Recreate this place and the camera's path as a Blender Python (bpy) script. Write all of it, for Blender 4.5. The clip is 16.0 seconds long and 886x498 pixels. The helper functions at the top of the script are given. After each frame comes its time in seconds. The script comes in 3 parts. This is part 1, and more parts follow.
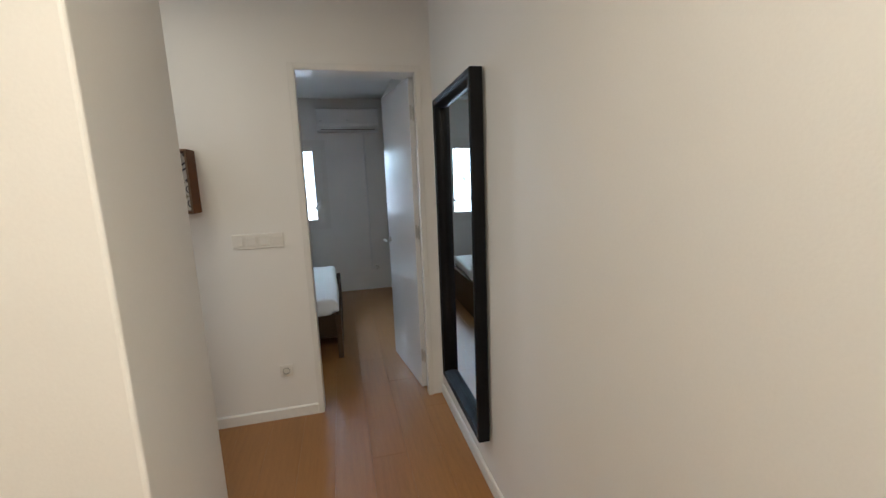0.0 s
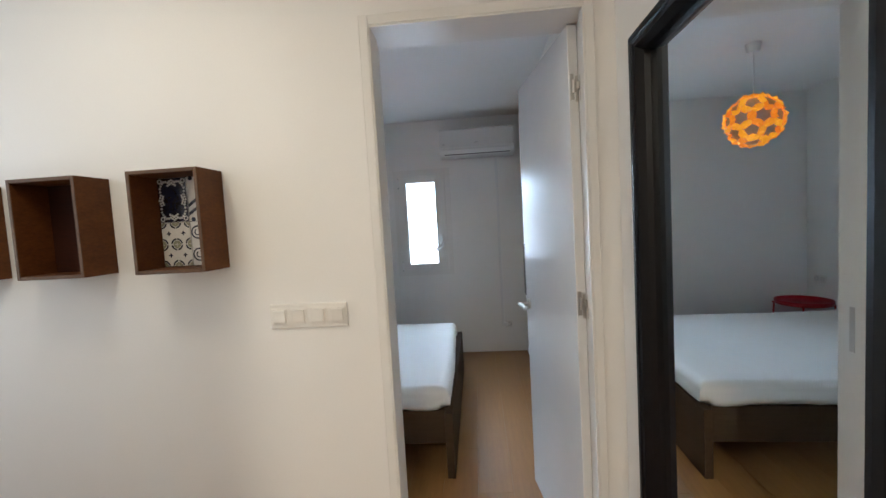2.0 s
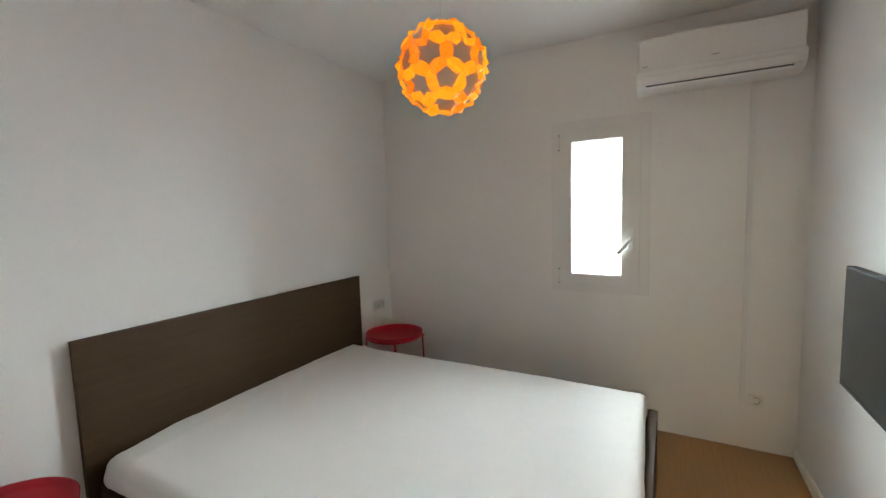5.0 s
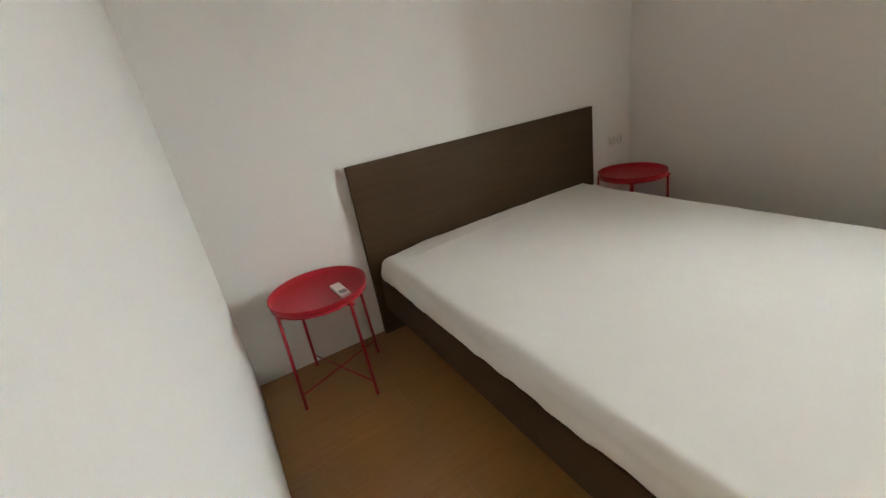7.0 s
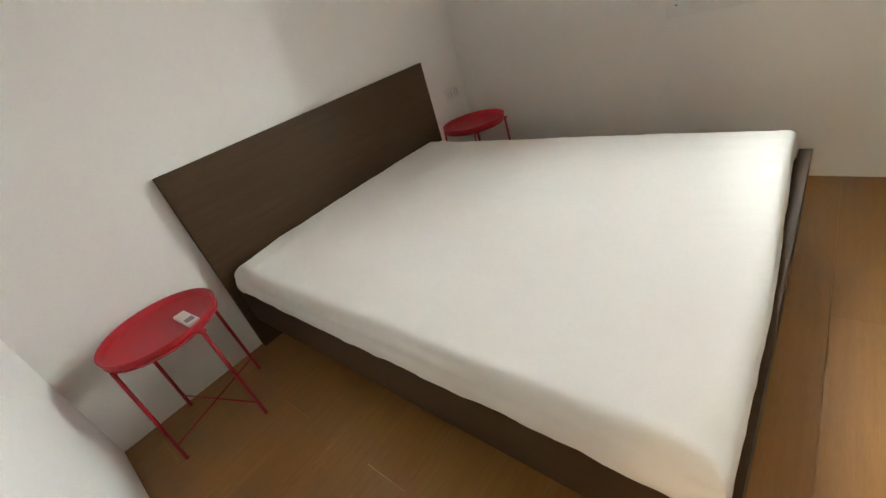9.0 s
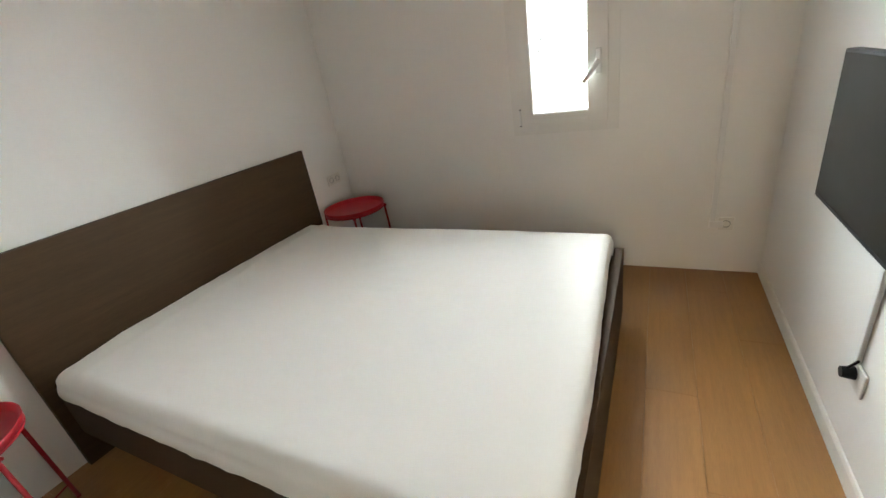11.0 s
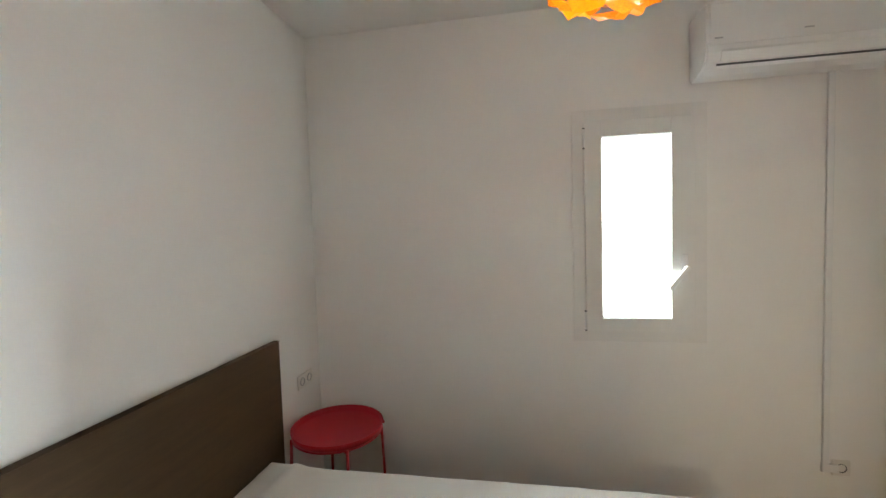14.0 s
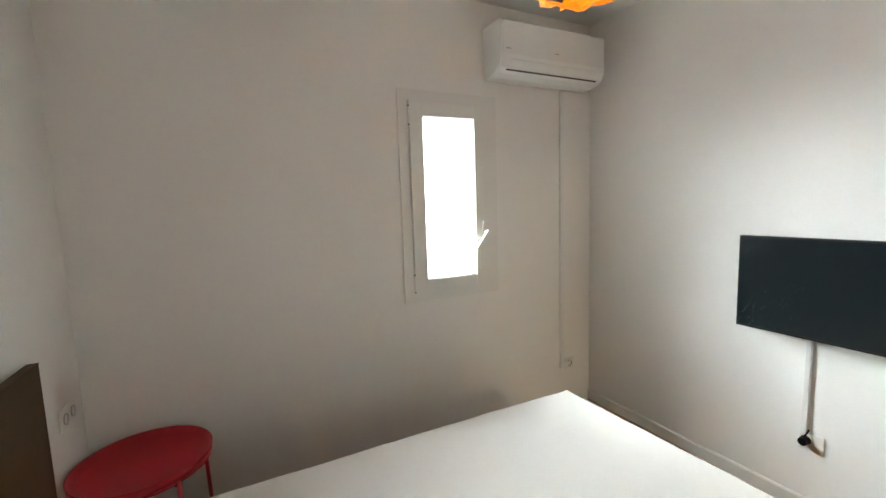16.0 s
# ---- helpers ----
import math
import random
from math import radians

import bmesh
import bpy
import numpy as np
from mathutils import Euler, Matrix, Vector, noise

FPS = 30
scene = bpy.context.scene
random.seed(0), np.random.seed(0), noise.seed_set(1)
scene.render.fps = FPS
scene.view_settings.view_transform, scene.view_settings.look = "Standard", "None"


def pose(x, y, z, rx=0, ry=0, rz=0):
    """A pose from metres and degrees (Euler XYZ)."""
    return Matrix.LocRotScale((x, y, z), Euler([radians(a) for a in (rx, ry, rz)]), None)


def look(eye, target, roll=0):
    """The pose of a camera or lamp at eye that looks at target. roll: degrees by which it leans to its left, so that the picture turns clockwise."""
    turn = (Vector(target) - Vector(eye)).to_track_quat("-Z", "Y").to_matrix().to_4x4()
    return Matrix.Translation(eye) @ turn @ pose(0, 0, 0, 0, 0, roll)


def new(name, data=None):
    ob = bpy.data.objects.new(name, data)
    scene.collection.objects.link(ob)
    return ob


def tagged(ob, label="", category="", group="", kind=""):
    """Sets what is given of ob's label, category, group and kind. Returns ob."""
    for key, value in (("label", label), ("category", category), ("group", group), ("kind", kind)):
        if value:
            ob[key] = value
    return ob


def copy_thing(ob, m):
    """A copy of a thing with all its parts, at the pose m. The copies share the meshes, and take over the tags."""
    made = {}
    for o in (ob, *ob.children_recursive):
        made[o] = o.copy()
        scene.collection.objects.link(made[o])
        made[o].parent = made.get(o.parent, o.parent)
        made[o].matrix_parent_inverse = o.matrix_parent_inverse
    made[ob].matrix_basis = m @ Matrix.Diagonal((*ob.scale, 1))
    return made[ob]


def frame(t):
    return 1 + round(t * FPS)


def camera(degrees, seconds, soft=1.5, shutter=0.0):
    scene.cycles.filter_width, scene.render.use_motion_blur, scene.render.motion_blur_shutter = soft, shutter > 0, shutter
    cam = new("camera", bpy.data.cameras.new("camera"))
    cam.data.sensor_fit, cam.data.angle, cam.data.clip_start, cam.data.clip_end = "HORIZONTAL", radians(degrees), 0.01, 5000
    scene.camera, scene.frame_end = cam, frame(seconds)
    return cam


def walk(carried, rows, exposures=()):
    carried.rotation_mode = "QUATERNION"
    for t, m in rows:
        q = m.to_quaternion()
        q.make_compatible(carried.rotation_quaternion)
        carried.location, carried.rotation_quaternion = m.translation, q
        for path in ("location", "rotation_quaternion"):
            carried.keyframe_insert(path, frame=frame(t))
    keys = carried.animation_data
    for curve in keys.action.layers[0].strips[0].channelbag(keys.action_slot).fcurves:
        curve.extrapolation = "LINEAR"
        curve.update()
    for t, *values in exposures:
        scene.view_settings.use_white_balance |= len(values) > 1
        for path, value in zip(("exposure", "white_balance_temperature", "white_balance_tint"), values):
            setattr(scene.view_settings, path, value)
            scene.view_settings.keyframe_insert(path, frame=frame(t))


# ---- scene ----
cam = camera(94.0, 16.0)
PATH = [
    (0, (-0.583, -2.647, 1.48), (-0.117, -0.73, 1.15), -2.2),
    (0.3, (-0.513, -2.526, 1.487), (-0.325, -0.554, 1.214), -2.1),
    (0.5, (-0.48, -2.441, 1.485), (-0.441, -0.456, 1.244), -1.8),
    (1, (-0.492, -2.12, 1.464), (-0.584, -0.134, 1.252), -1.8),
    (1.5, (-0.52, -1.788, 1.464), (-0.612, 0.203, 1.298), -2.6),
    (2, (-0.46, -1.429, 1.467), (-0.624, 0.56, 1.337), -3.3),
    (2.5, (-0.453, -1.104, 1.479), (-0.632, 0.884, 1.355), -3.2),
    (3, (-0.519, -0.742, 1.474), (-0.711, 1.245, 1.342), -2.7),
    (3.2, (-0.524, -0.632, 1.466), (-0.762, 1.35, 1.327), -2.9),
    (5.3, (-0.617, 0.231, 1.476), (-1.722, 1.885, 1.269), -1.6),
    (5.5, (-0.617, 0.245, 1.463), (-1.823, 1.823, 1.234), -1.8),
    (6, (-0.601, 0.303, 1.431), (-2.074, 1.606, 1.068), -3.3),
    (6.5, (-0.657, 0.295, 1.417), (-2.263, 1.321, 0.809), -5.8),
    (7, (-0.678, 0.292, 1.319), (-2.325, 1.141, 0.567), -9.8),
    (7.5, (-0.676, 0.295, 1.307), (-2.29, 1.116, 0.458), -13.5),
    (8, (-0.651, 0.351, 1.28), (-2.212, 1.234, 0.394), -16.6),
    (8.5, (-0.633, 0.41, 1.271), (-2.091, 1.408, 0.335), -18.2),
    (9, (-0.635, 0.444, 1.278), (-1.927, 1.612, 0.294), -17.9),
    (9.5, (-0.593, 0.45, 1.274), (-1.698, 1.785, 0.276), -16.9),
    (9.7, (-0.576, 0.455, 1.282), (-1.611, 1.84, 0.277), -16.4),
    (11.8, (-0.532, 0.538, 1.423), (-1.4, 2.272, 0.933), -6.3),
    (12, (-0.597, 0.58, 1.433), (-1.455, 2.343, 1.038), -5.4),
    (12.5, (-0.777, 0.695, 1.48), (-1.598, 2.502, 1.234), -3.9),
    (13, (-0.985, 0.847, 1.48), (-1.751, 2.688, 1.326), -3.4),
    (13.5, (-1.245, 0.934, 1.506), (-1.86, 2.833, 1.369), -2.8),
    (14, (-1.608, 0.925, 1.493), (-1.972, 2.889, 1.389), -1.8),
    (14.5, (-1.776, 1.015, 1.493), (-1.869, 3.01, 1.399), -2.0),
    (15, (-1.958, 1.059, 1.502), (-1.694, 3.039, 1.409), -2.7),
    (15.5, (-2.143, 1.037, 1.435), (-1.511, 2.932, 1.331), -3.0),
    (16, (-2.143, 0.997, 1.432), (-1.26, 2.779, 1.218), -1.9),
]
walk(cam, [(t, look(eye, target, roll)) for t, eye, target, roll in PATH],
     [(0, -1.17, 5200, 7), (0.5, -1.0, 5150, 8), (1.5, -0.6, 4850, 9), (2.2, -0.52, 5400, 7), (3.0, -0.55, 5600, 7),
      (5.3, -0.08, 6450, 6), (6.3, -0.18, 6800, 8), (7.5, -0.12, 7000, 9), (9.5, 0.12, 6950, 8), (12.0, 0.16, 6450, 6), (14.5, 0.26, 6450, 6), (16, 0.2, 6550, 6)])

# fitted values
BED_W, STREET_W, SKY_W, HALL_SIDE_W, HALL_LAMP_W, HALL_LAMP2_W = 5700.0, 1250.0, 4800.0, 13.0, 80.0, 11.0
PETAL_GLOW = 0.82
LAMP, LAMP_R = (-1.43, 1.707, 2.045), 0.178
DOOR_OPEN = 82
EDGE_X, NEAR_Y, FAR_Y = -1.028, -1.93, -1.25

# ---------------------------------------------------------------- light
world = bpy.data.worlds.new("world")
scene.world = world
world.use_nodes = True
wt = world.node_tree
sky = wt.nodes.new("ShaderNodeTexSky")
sky.sky_type, sky.sun_disc = "NISHITA", False
sky.sun_elevation, sky.sun_rotation = radians(42), radians(150)
wt.nodes["Background"].inputs["Strength"].default_value = 0.12
wt.links.new(sky.outputs[0], wt.nodes["Background"].inputs["Color"])


def sun_lamp():
    data = bpy.data.lights.new("sun", "SUN")
    data.energy, data.angle, data.color = 2.5, radians(0.5), (1.0, 0.95, 0.88)
    ob = new("sun", data)
    ob.matrix_world = look((-4, -8, 9), (0, 0, 0))


def area_lamp(name, eye, target, w, h, watts, color):
    data = bpy.data.lights.new(name, "AREA")
    data.shape, data.size, data.size_y = "RECTANGLE", w, h
    data.energy, data.color = watts, color
    ob = new(name, data)
    ob.matrix_world = look(eye, target)
    return ob


sun_lamp()
area_lamp("window_daylight", (-0.6, 6.9, 2.9), (-0.6, 3.1, 2.9), 8.0, 2.8, BED_W, (0.86, 0.96, 1.0))
area_lamp("window_street_light", (-0.6, 6.9, 0.38), (-0.6, 3.1, 0.38), 8.0, 2.2, STREET_W, (0.95, 0.97, 1.0))
area_lamp("window_bright_sky", (-4.2, 6.2, 3.6), (-1.04, 3.1, 1.5), 4.8, 3.8, SKY_W, (0.87, 0.97, 1.0))
# fill added from the hall's unseen left side; no window is known there
area_lamp("hall_side_fill", (-3.36, -0.75, 1.75), (-1.5, -0.75, 1.45), 0.8, 1.1, HALL_SIDE_W, (1.0, 0.93, 0.83))
# warm hall light from two assumed lamps out of view, placed by brightness
for hx, hy, watts in ((-0.62, -3.0, HALL_LAMP_W), (-1.6, -0.8, HALL_LAMP2_W)):
    area_lamp("assumed_hall_light", (hx, hy, 2.52), (hx, hy, 0.0), 0.34, 0.34, watts, (1.0, 0.785, 0.51))


# ---------------------------------------------------------------- materials
def material(name, color, rough=0.6, metal=0.0, vary=0.06, scale=4.0, grain=90.0, bump=0.0, stretch=(1, 1, 1),
             spec=0.5, coat=0.0, per_object=0.0, sheen=0.0, rvary=0.06):
    m = bpy.data.materials.new(name)
    m.use_nodes = True
    nt = m.node_tree
    b = nt.nodes["Principled BSDF"]
    b.inputs["Roughness"].default_value, b.inputs["Metallic"].default_value = rough, metal
    b.inputs["Specular IOR Level"].default_value = spec
    b.inputs["Coat Weight"].default_value = coat
    b.inputs["Sheen Weight"].default_value = sheen
    co = nt.nodes.new("ShaderNodeTexCoord")
    mp = nt.nodes.new("ShaderNodeMapping")
    mp.inputs["Scale"].default_value = stretch
    nt.links.new(co.outputs["Object"], mp.inputs["Vector"])
    big, fine = nt.nodes.new("ShaderNodeTexNoise"), nt.nodes.new("ShaderNodeTexNoise")
    big.inputs["Scale"].default_value, fine.inputs["Scale"].default_value = scale, grain
    big.inputs["Detail"].default_value = fine.inputs["Detail"].default_value = 5
    for n in (big, fine):
        nt.links.new(mp.outputs[0], n.inputs["Vector"])
    add = nt.nodes.new("ShaderNodeMath")
    add.operation = "ADD"
    nt.links.new(big.outputs["Fac"], add.inputs[0])
    nt.links.new(fine.outputs["Fac"], add.inputs[1])
    ramp = nt.nodes.new("ShaderNodeMapRange")
    ramp.inputs["From Min"].default_value, ramp.inputs["From Max"].default_value = 0.6, 1.4
    ramp.inputs["To Min"].default_value, ramp.inputs["To Max"].default_value = 1 - vary, 1 + vary
    nt.links.new(add.outputs[0], ramp.inputs["Value"])
    value = ramp.outputs[0]
    if per_object:
        info = nt.nodes.new("ShaderNodeObjectInfo")
        r2 = nt.nodes.new("ShaderNodeMapRange")
        r2.inputs["To Min"].default_value, r2.inputs["To Max"].default_value = 1 - per_object, 1 + per_object
        nt.links.new(info.outputs["Random"], r2.inputs["Value"])
        mul = nt.nodes.new("ShaderNodeMath")
        mul.operation = "MULTIPLY"
        nt.links.new(value, mul.inputs[0])
        nt.links.new(r2.outputs[0], mul.inputs[1])
        value = mul.outputs[0]
    mix = nt.nodes.new("ShaderNodeVectorMath")
    mix.operation = "SCALE"
    mix.inputs[0].default_value = color
    nt.links.new(value, mix.inputs["Scale"])
    nt.links.new(mix.outputs[0], b.inputs["Base Color"])
    if bump:
        bn = nt.nodes.new("ShaderNodeBump")
        bn.inputs["Strength"].default_value, bn.inputs["Distance"].default_value = bump, 0.002
        nt.links.new(add.outputs[0], bn.inputs["Height"])
        nt.links.new(bn.outputs[0], b.inputs["Normal"])
    rr = nt.nodes.new("ShaderNodeMapRange")
    rr.inputs["From Min"].default_value, rr.inputs["From Max"].default_value = 0.6, 1.4
    rr.inputs["To Min"].default_value, rr.inputs["To Max"].default_value = rough * (1 - rvary), min(1, rough * (1 + rvary))
    nt.links.new(add.outputs[0], rr.inputs["Value"])
    nt.links.new(rr.outputs[0], b.inputs["Roughness"])
    return m


PAINT = material("wall_paint", (0.83, 0.815, 0.785), 0.62, vary=0.02, scale=1.6, grain=160, bump=0.12)
CEILING = material("ceiling_paint", (0.83, 0.82, 0.795), 0.8, vary=0.02, scale=1.2, grain=160, bump=0.1)
TRIM = material("trim_lacquer", (0.78, 0.765, 0.73), 0.35, vary=0.015, scale=3, grain=40)
DOOR = material("door_lacquer", (0.75, 0.75, 0.75), 0.2, vary=0.012, scale=2, grain=12, rvary=0.02, spec=0.75)
OAK = material("oak_laminate", (0.285, 0.135, 0.04), 0.34, spec=0.5, rvary=0.12, vary=0.16, scale=3.5, grain=26, bump=0.04, stretch=(14, 0.9, 1),
               per_object=0.035)
VENEER = material("dark_veneer", (0.054, 0.03, 0.0135), 0.6, spec=0.2, vary=0.25, scale=3, grain=30, bump=0.05, stretch=(1.5, 1.0, 14))
VENEER_H = material("dark_veneer_horizontal", (0.054, 0.03, 0.0135), 0.6, spec=0.2, vary=0.25, scale=3, grain=30, bump=0.05,
                    stretch=(10, 0.8, 14))
SHEET = material("cotton_sheet", (0.79, 0.765, 0.72), 0.9, vary=0.025, scale=2.5, grain=300, bump=0.2, sheen=0.15)
RED = material("red_powder_coat", (0.33, 0.006, 0.014), 0.48, spec=0.35, vary=0.08, scale=6, grain=300, bump=0.05)
BLACK = material("black_lacquer", (0.004, 0.004, 0.005), 0.4, spec=0.18, vary=0.2, scale=6, grain=120, bump=0.05)
PLASTIC = material("white_plastic", (0.78, 0.775, 0.76), 0.36, vary=0.015, scale=5, grain=200)
PLATE = material("ivory_plastic", (0.76, 0.735, 0.69), 0.35, vary=0.02, scale=8, grain=200)
GLOSSY = material("glossy_white_plastic", (0.78, 0.775, 0.76), 0.14, vary=0.01, scale=5, grain=200)
GREY = material("grey_plastic", (0.2, 0.2, 0.2), 0.45, vary=0.08, scale=30, grain=200)
DARK = material("dark_slot", (0.02, 0.02, 0.02), 0.6, vary=0.1)
SLOT = material("grey_slot", (0.07, 0.07, 0.07), 0.6, vary=0.1)
SILVER = material("grey_print", (0.42, 0.42, 0.42), 0.4, vary=0.05)
STEEL = material("brushed_steel", (0.55, 0.53, 0.5), 0.3, metal=1.0, vary=0.08, scale=10, grain=200)
WALNUT = material("stained_walnut", (0.105, 0.036, 0.0085), 0.55, spec=0.2, vary=0.35, scale=4, grain=22, bump=0.15, stretch=(1.2, 3, 7))
WALNUT_EDGE = material("worn_wood_edge", (0.1, 0.052, 0.022), 0.6, vary=0.3, scale=12, grain=60, bump=0.15)
# walnut darkened: shade inside the boxes is put into the colour
WALNUT_SHADE = material("walnut_recess_shade", (0.03, 0.008, 0.003), 0.6, spec=0.2, vary=0.35, scale=4, grain=22, bump=0.15, stretch=(1.2, 3, 7))
NAVY = material("navy_glaze", (0.012, 0.014, 0.035), 0.2, vary=0.15, scale=20, grain=90, coat=0.3)
GLAZE = material("white_glaze", (0.58, 0.56, 0.52), 0.2, vary=0.06, scale=20, grain=120, coat=0.3)
SAGE = material("sage_glaze", (0.25, 0.24, 0.16), 0.25, vary=0.2, scale=40, grain=120)
SCREEN = material("tv_screen", (0.005, 0.007, 0.008), 0.22, spec=0.22, vary=0.1, scale=2)
RENDERED = material("outside_render", (0.7, 0.68, 0.64), 0.85, vary=0.08, scale=3, grain=120, bump=0.2)
GROUND = material("outside_ground", (0.25, 0.24, 0.22), 0.9, vary=0.2, scale=0.4, grain=20)


def glass_material():
    m = bpy.data.materials.new("window_glass")
    m.use_nodes = True
    b = m.node_tree.nodes["Principled BSDF"]
    b.inputs["Transmission Weight"].default_value, b.inputs["Roughness"].default_value = 1.0, 0.0
    b.inputs["IOR"].default_value, b.inputs["Base Color"].default_value = 1.45, (0.97, 0.985, 0.98, 1)
    return m


def mirror_material():
    m = bpy.data.materials.new("mirror_silver")
    m.use_nodes = True
    b = m.node_tree.nodes["Principled BSDF"]
    b.inputs["Metallic"].default_value, b.inputs["Roughness"].default_value = 1.0, 0.01
    b.inputs["Base Color"].default_value = (0.93, 0.97, 0.97, 1)
    return m


def petal_material():
    """Opaque orange film that emits its own colour; no bulb stands inside."""
    m = bpy.data.materials.new("orange_film")
    m.use_nodes = True
    nt = m.node_tree
    b = nt.nodes["Principled BSDF"]
    b.inputs["Roughness"].default_value = 0.4
    n = nt.nodes.new("ShaderNodeTexNoise")
    n.inputs["Scale"].default_value = 14
    geo = nt.nodes.new("ShaderNodeObjectInfo")
    add = nt.nodes.new("ShaderNodeMath")
    nt.links.new(n.outputs["Fac"], add.inputs[0])
    nt.links.new(geo.outputs["Random"], add.inputs[1])
    r = nt.nodes.new("ShaderNodeValToRGB")
    r.color_ramp.elements[0].position, r.color_ramp.elements[1].position = 0.25, 0.8
    r.color_ramp.elements[0].color, r.color_ramp.elements[1].color = (0.8, 0.15, 0.001, 1), (1.0, 0.36, 0.004, 1)
    half = nt.nodes.new("ShaderNodeMath")
    half.operation = "MULTIPLY"
    half.inputs[1].default_value = 0.6
    nt.links.new(add.outputs[0], half.inputs[0])
    nt.links.new(half.outputs[0], r.inputs[0])
    nt.links.new(r.outputs[0], b.inputs["Base Color"])
    nt.links.new(r.outputs[0], b.inputs["Emission Color"])
    # brightness of the film is put in as emission
    b.inputs["Emission Strength"].default_value = PETAL_GLOW
    b.inputs["Subsurface Weight"].default_value = 0.0
    return m


GLASS, MIRROR, PETAL = glass_material(), mirror_material(), petal_material()
PAPER = material("white_film", (0.5, 0.48, 0.47), 0.5, vary=0.08, scale=20)


# ---------------------------------------------------------------- mesh helpers
def mesh_of(bm, name, mat, smooth=False):
    me = bpy.data.meshes.new(name)
    bmesh.ops.recalc_face_normals(bm, faces=bm.faces[:])
    bm.to_mesh(me)
    bm.free()
    me.materials.append(mat)
    if smooth:
        for p in me.polygons:
            p.use_smooth = True
    return me


def part(name, bm, mat, parent=None, label="", smooth=False):
    ob = new(name, mesh_of(bm, name, mat, smooth))
    if parent is not None:
        ob.parent = parent
    return tagged(ob, label) if label else ob


def thing(name, label, category, at=(0, 0, 0), turn=0, group="", kind=""):
    ob = new(name)
    ob.empty_display_size = 0.1
    ob.matrix_world = pose(*at, 0, 0, turn)
    return tagged(ob, label, category, group, kind)


def add_box(bm, lo, hi, bevel=0.0, segs=2):
    lo, hi = Vector(lo), Vector(hi)
    r = bmesh.ops.create_cube(bm, size=1.0)
    for v in r["verts"]:
        v.co = Vector([(lo[i] + hi[i]) / 2 + v.co[i] * (hi[i] - lo[i]) for i in range(3)])
    if bevel:
        edges = list({e for v in r["verts"] for e in v.link_edges})
        bmesh.ops.bevel(bm, geom=edges, offset=bevel, segments=segs, profile=0.5, affect="EDGES")
    return bm


def box(lo, hi, bevel=0.0, segs=2):
    return add_box(bmesh.new(), lo, hi, bevel, segs)


def add_rod(bm, a, b, r, n=10, r2=None):
    a, b = Vector(a), Vector(b)
    m = Matrix.Translation((a + b) / 2) @ (b - a).to_track_quat("Z", "Y").to_matrix().to_4x4()
    bmesh.ops.create_cone(bm, cap_ends=True, segments=n, radius1=r, radius2=r if r2 is None else r2,
                          depth=(b - a).length, matrix=m)
    return bm


def rod(a, b, r, n=10, r2=None):
    return add_rod(bmesh.new(), a, b, r, n, r2)


def lathe(profile, n=48, closed=False):
    """A turned shape: profile of (radius, z) round the z axis."""
    bm = bmesh.new()
    rings = [[bm.verts.new((r * math.cos(2 * math.pi * k / n), r * math.sin(2 * math.pi * k / n), z)) for k in range(n)]
             if r > 1e-6 else [bm.verts.new((0, 0, z))] for r, z in profile]
    pairs = list(zip(rings, rings[1:])) + ([(rings[-1], rings[0])] if closed else [])
    for p, q in pairs:
        for k in range(n):
            j = (k + 1) % n
            if len(p) == 1 and len(q) == 1:
                continue
            if len(p) == 1:
                bm.faces.new((p[0], q[k], q[j]))
            elif len(q) == 1:
                bm.faces.new((p[k], p[j], q[0]))
            else:
                bm.faces.new((p[k], p[j], q[j], q[k]))
    return bm


def extrude_profile(points, axis, a, b):
    """A prism: a closed outline of 2D points, drawn out along an axis from a to b."""
    bm = bmesh.new()

    def put(p, c):
        q = list(p)
        q.insert("xyz".index(axis), c)
        return bm.verts.new(q)
    p0, p1 = [put(p, a) for p in points], [put(p, b) for p in points]
    bm.faces.new(p0)
    bm.faces.new(list(reversed(p1)))
    for i in range(len(points)):
        j = (i + 1) % len(points)
        bm.faces.new((p0[i], p0[j], p1[j], p1[i]))
    return bm


def structure(name, bm, mat, label, category):
    return tagged(part(name, bm, mat), label, category, kind="structure")


# ---------------------------------------------------------------- plan
H = 2.57                      # ceiling
XB, XW = 0.05, -2.765         # bedroom: television wall, headboard wall
YD, YB, YWIN = 0.0, 0.17, 3.115   # door wall hall face and bedroom face, window wall
XM = 0.025                    # hall wall with the mirror
XL, YS = -3.4, -4.4           # hall: far side wall, wall behind
T = 0.12
DX0, DX1, DZ = -0.815, -0.057, 2.168   # rough door opening
WX0, WX1, WZ0, WZ1 = -1.30, -0.76, 0.93, 2.01   # window hole

# walls
bm = bmesh.new()
add_box(bm, (XL, YD, 0), (DX0, YB, H))
add_box(bm, (DX1, YD, 0), (XB + T, YB, H))
add_box(bm, (DX0, YD, DZ), (DX1, YB, H))
structure("wall_door_side", bm, PAINT, "white painted wall with a doorway between hall and bedroom", "wall")
structure("wall_hall_mirror_side", box((XM, YS, 0), (XM + T, YD - 0.001, H)), PAINT, "plain white painted hall wall behind the mirror", "wall")
structure("wall_television_side", box((XB, YB, 0), (XB + T, YWIN, H)), PAINT, "white bedroom wall carrying the television", "wall")
structure("wall_headboard_side", box((XW - T, YB, 0), (XW, YWIN, H)), PAINT, "plain white bedroom wall behind the headboard", "wall")
bm = bmesh.new()
add_box(bm, (XW - T, YWIN, 0), (WX0, YWIN + 0.24, H))
add_box(bm, (WX1, YWIN, 0), (XB + T, YWIN + 0.24, H))
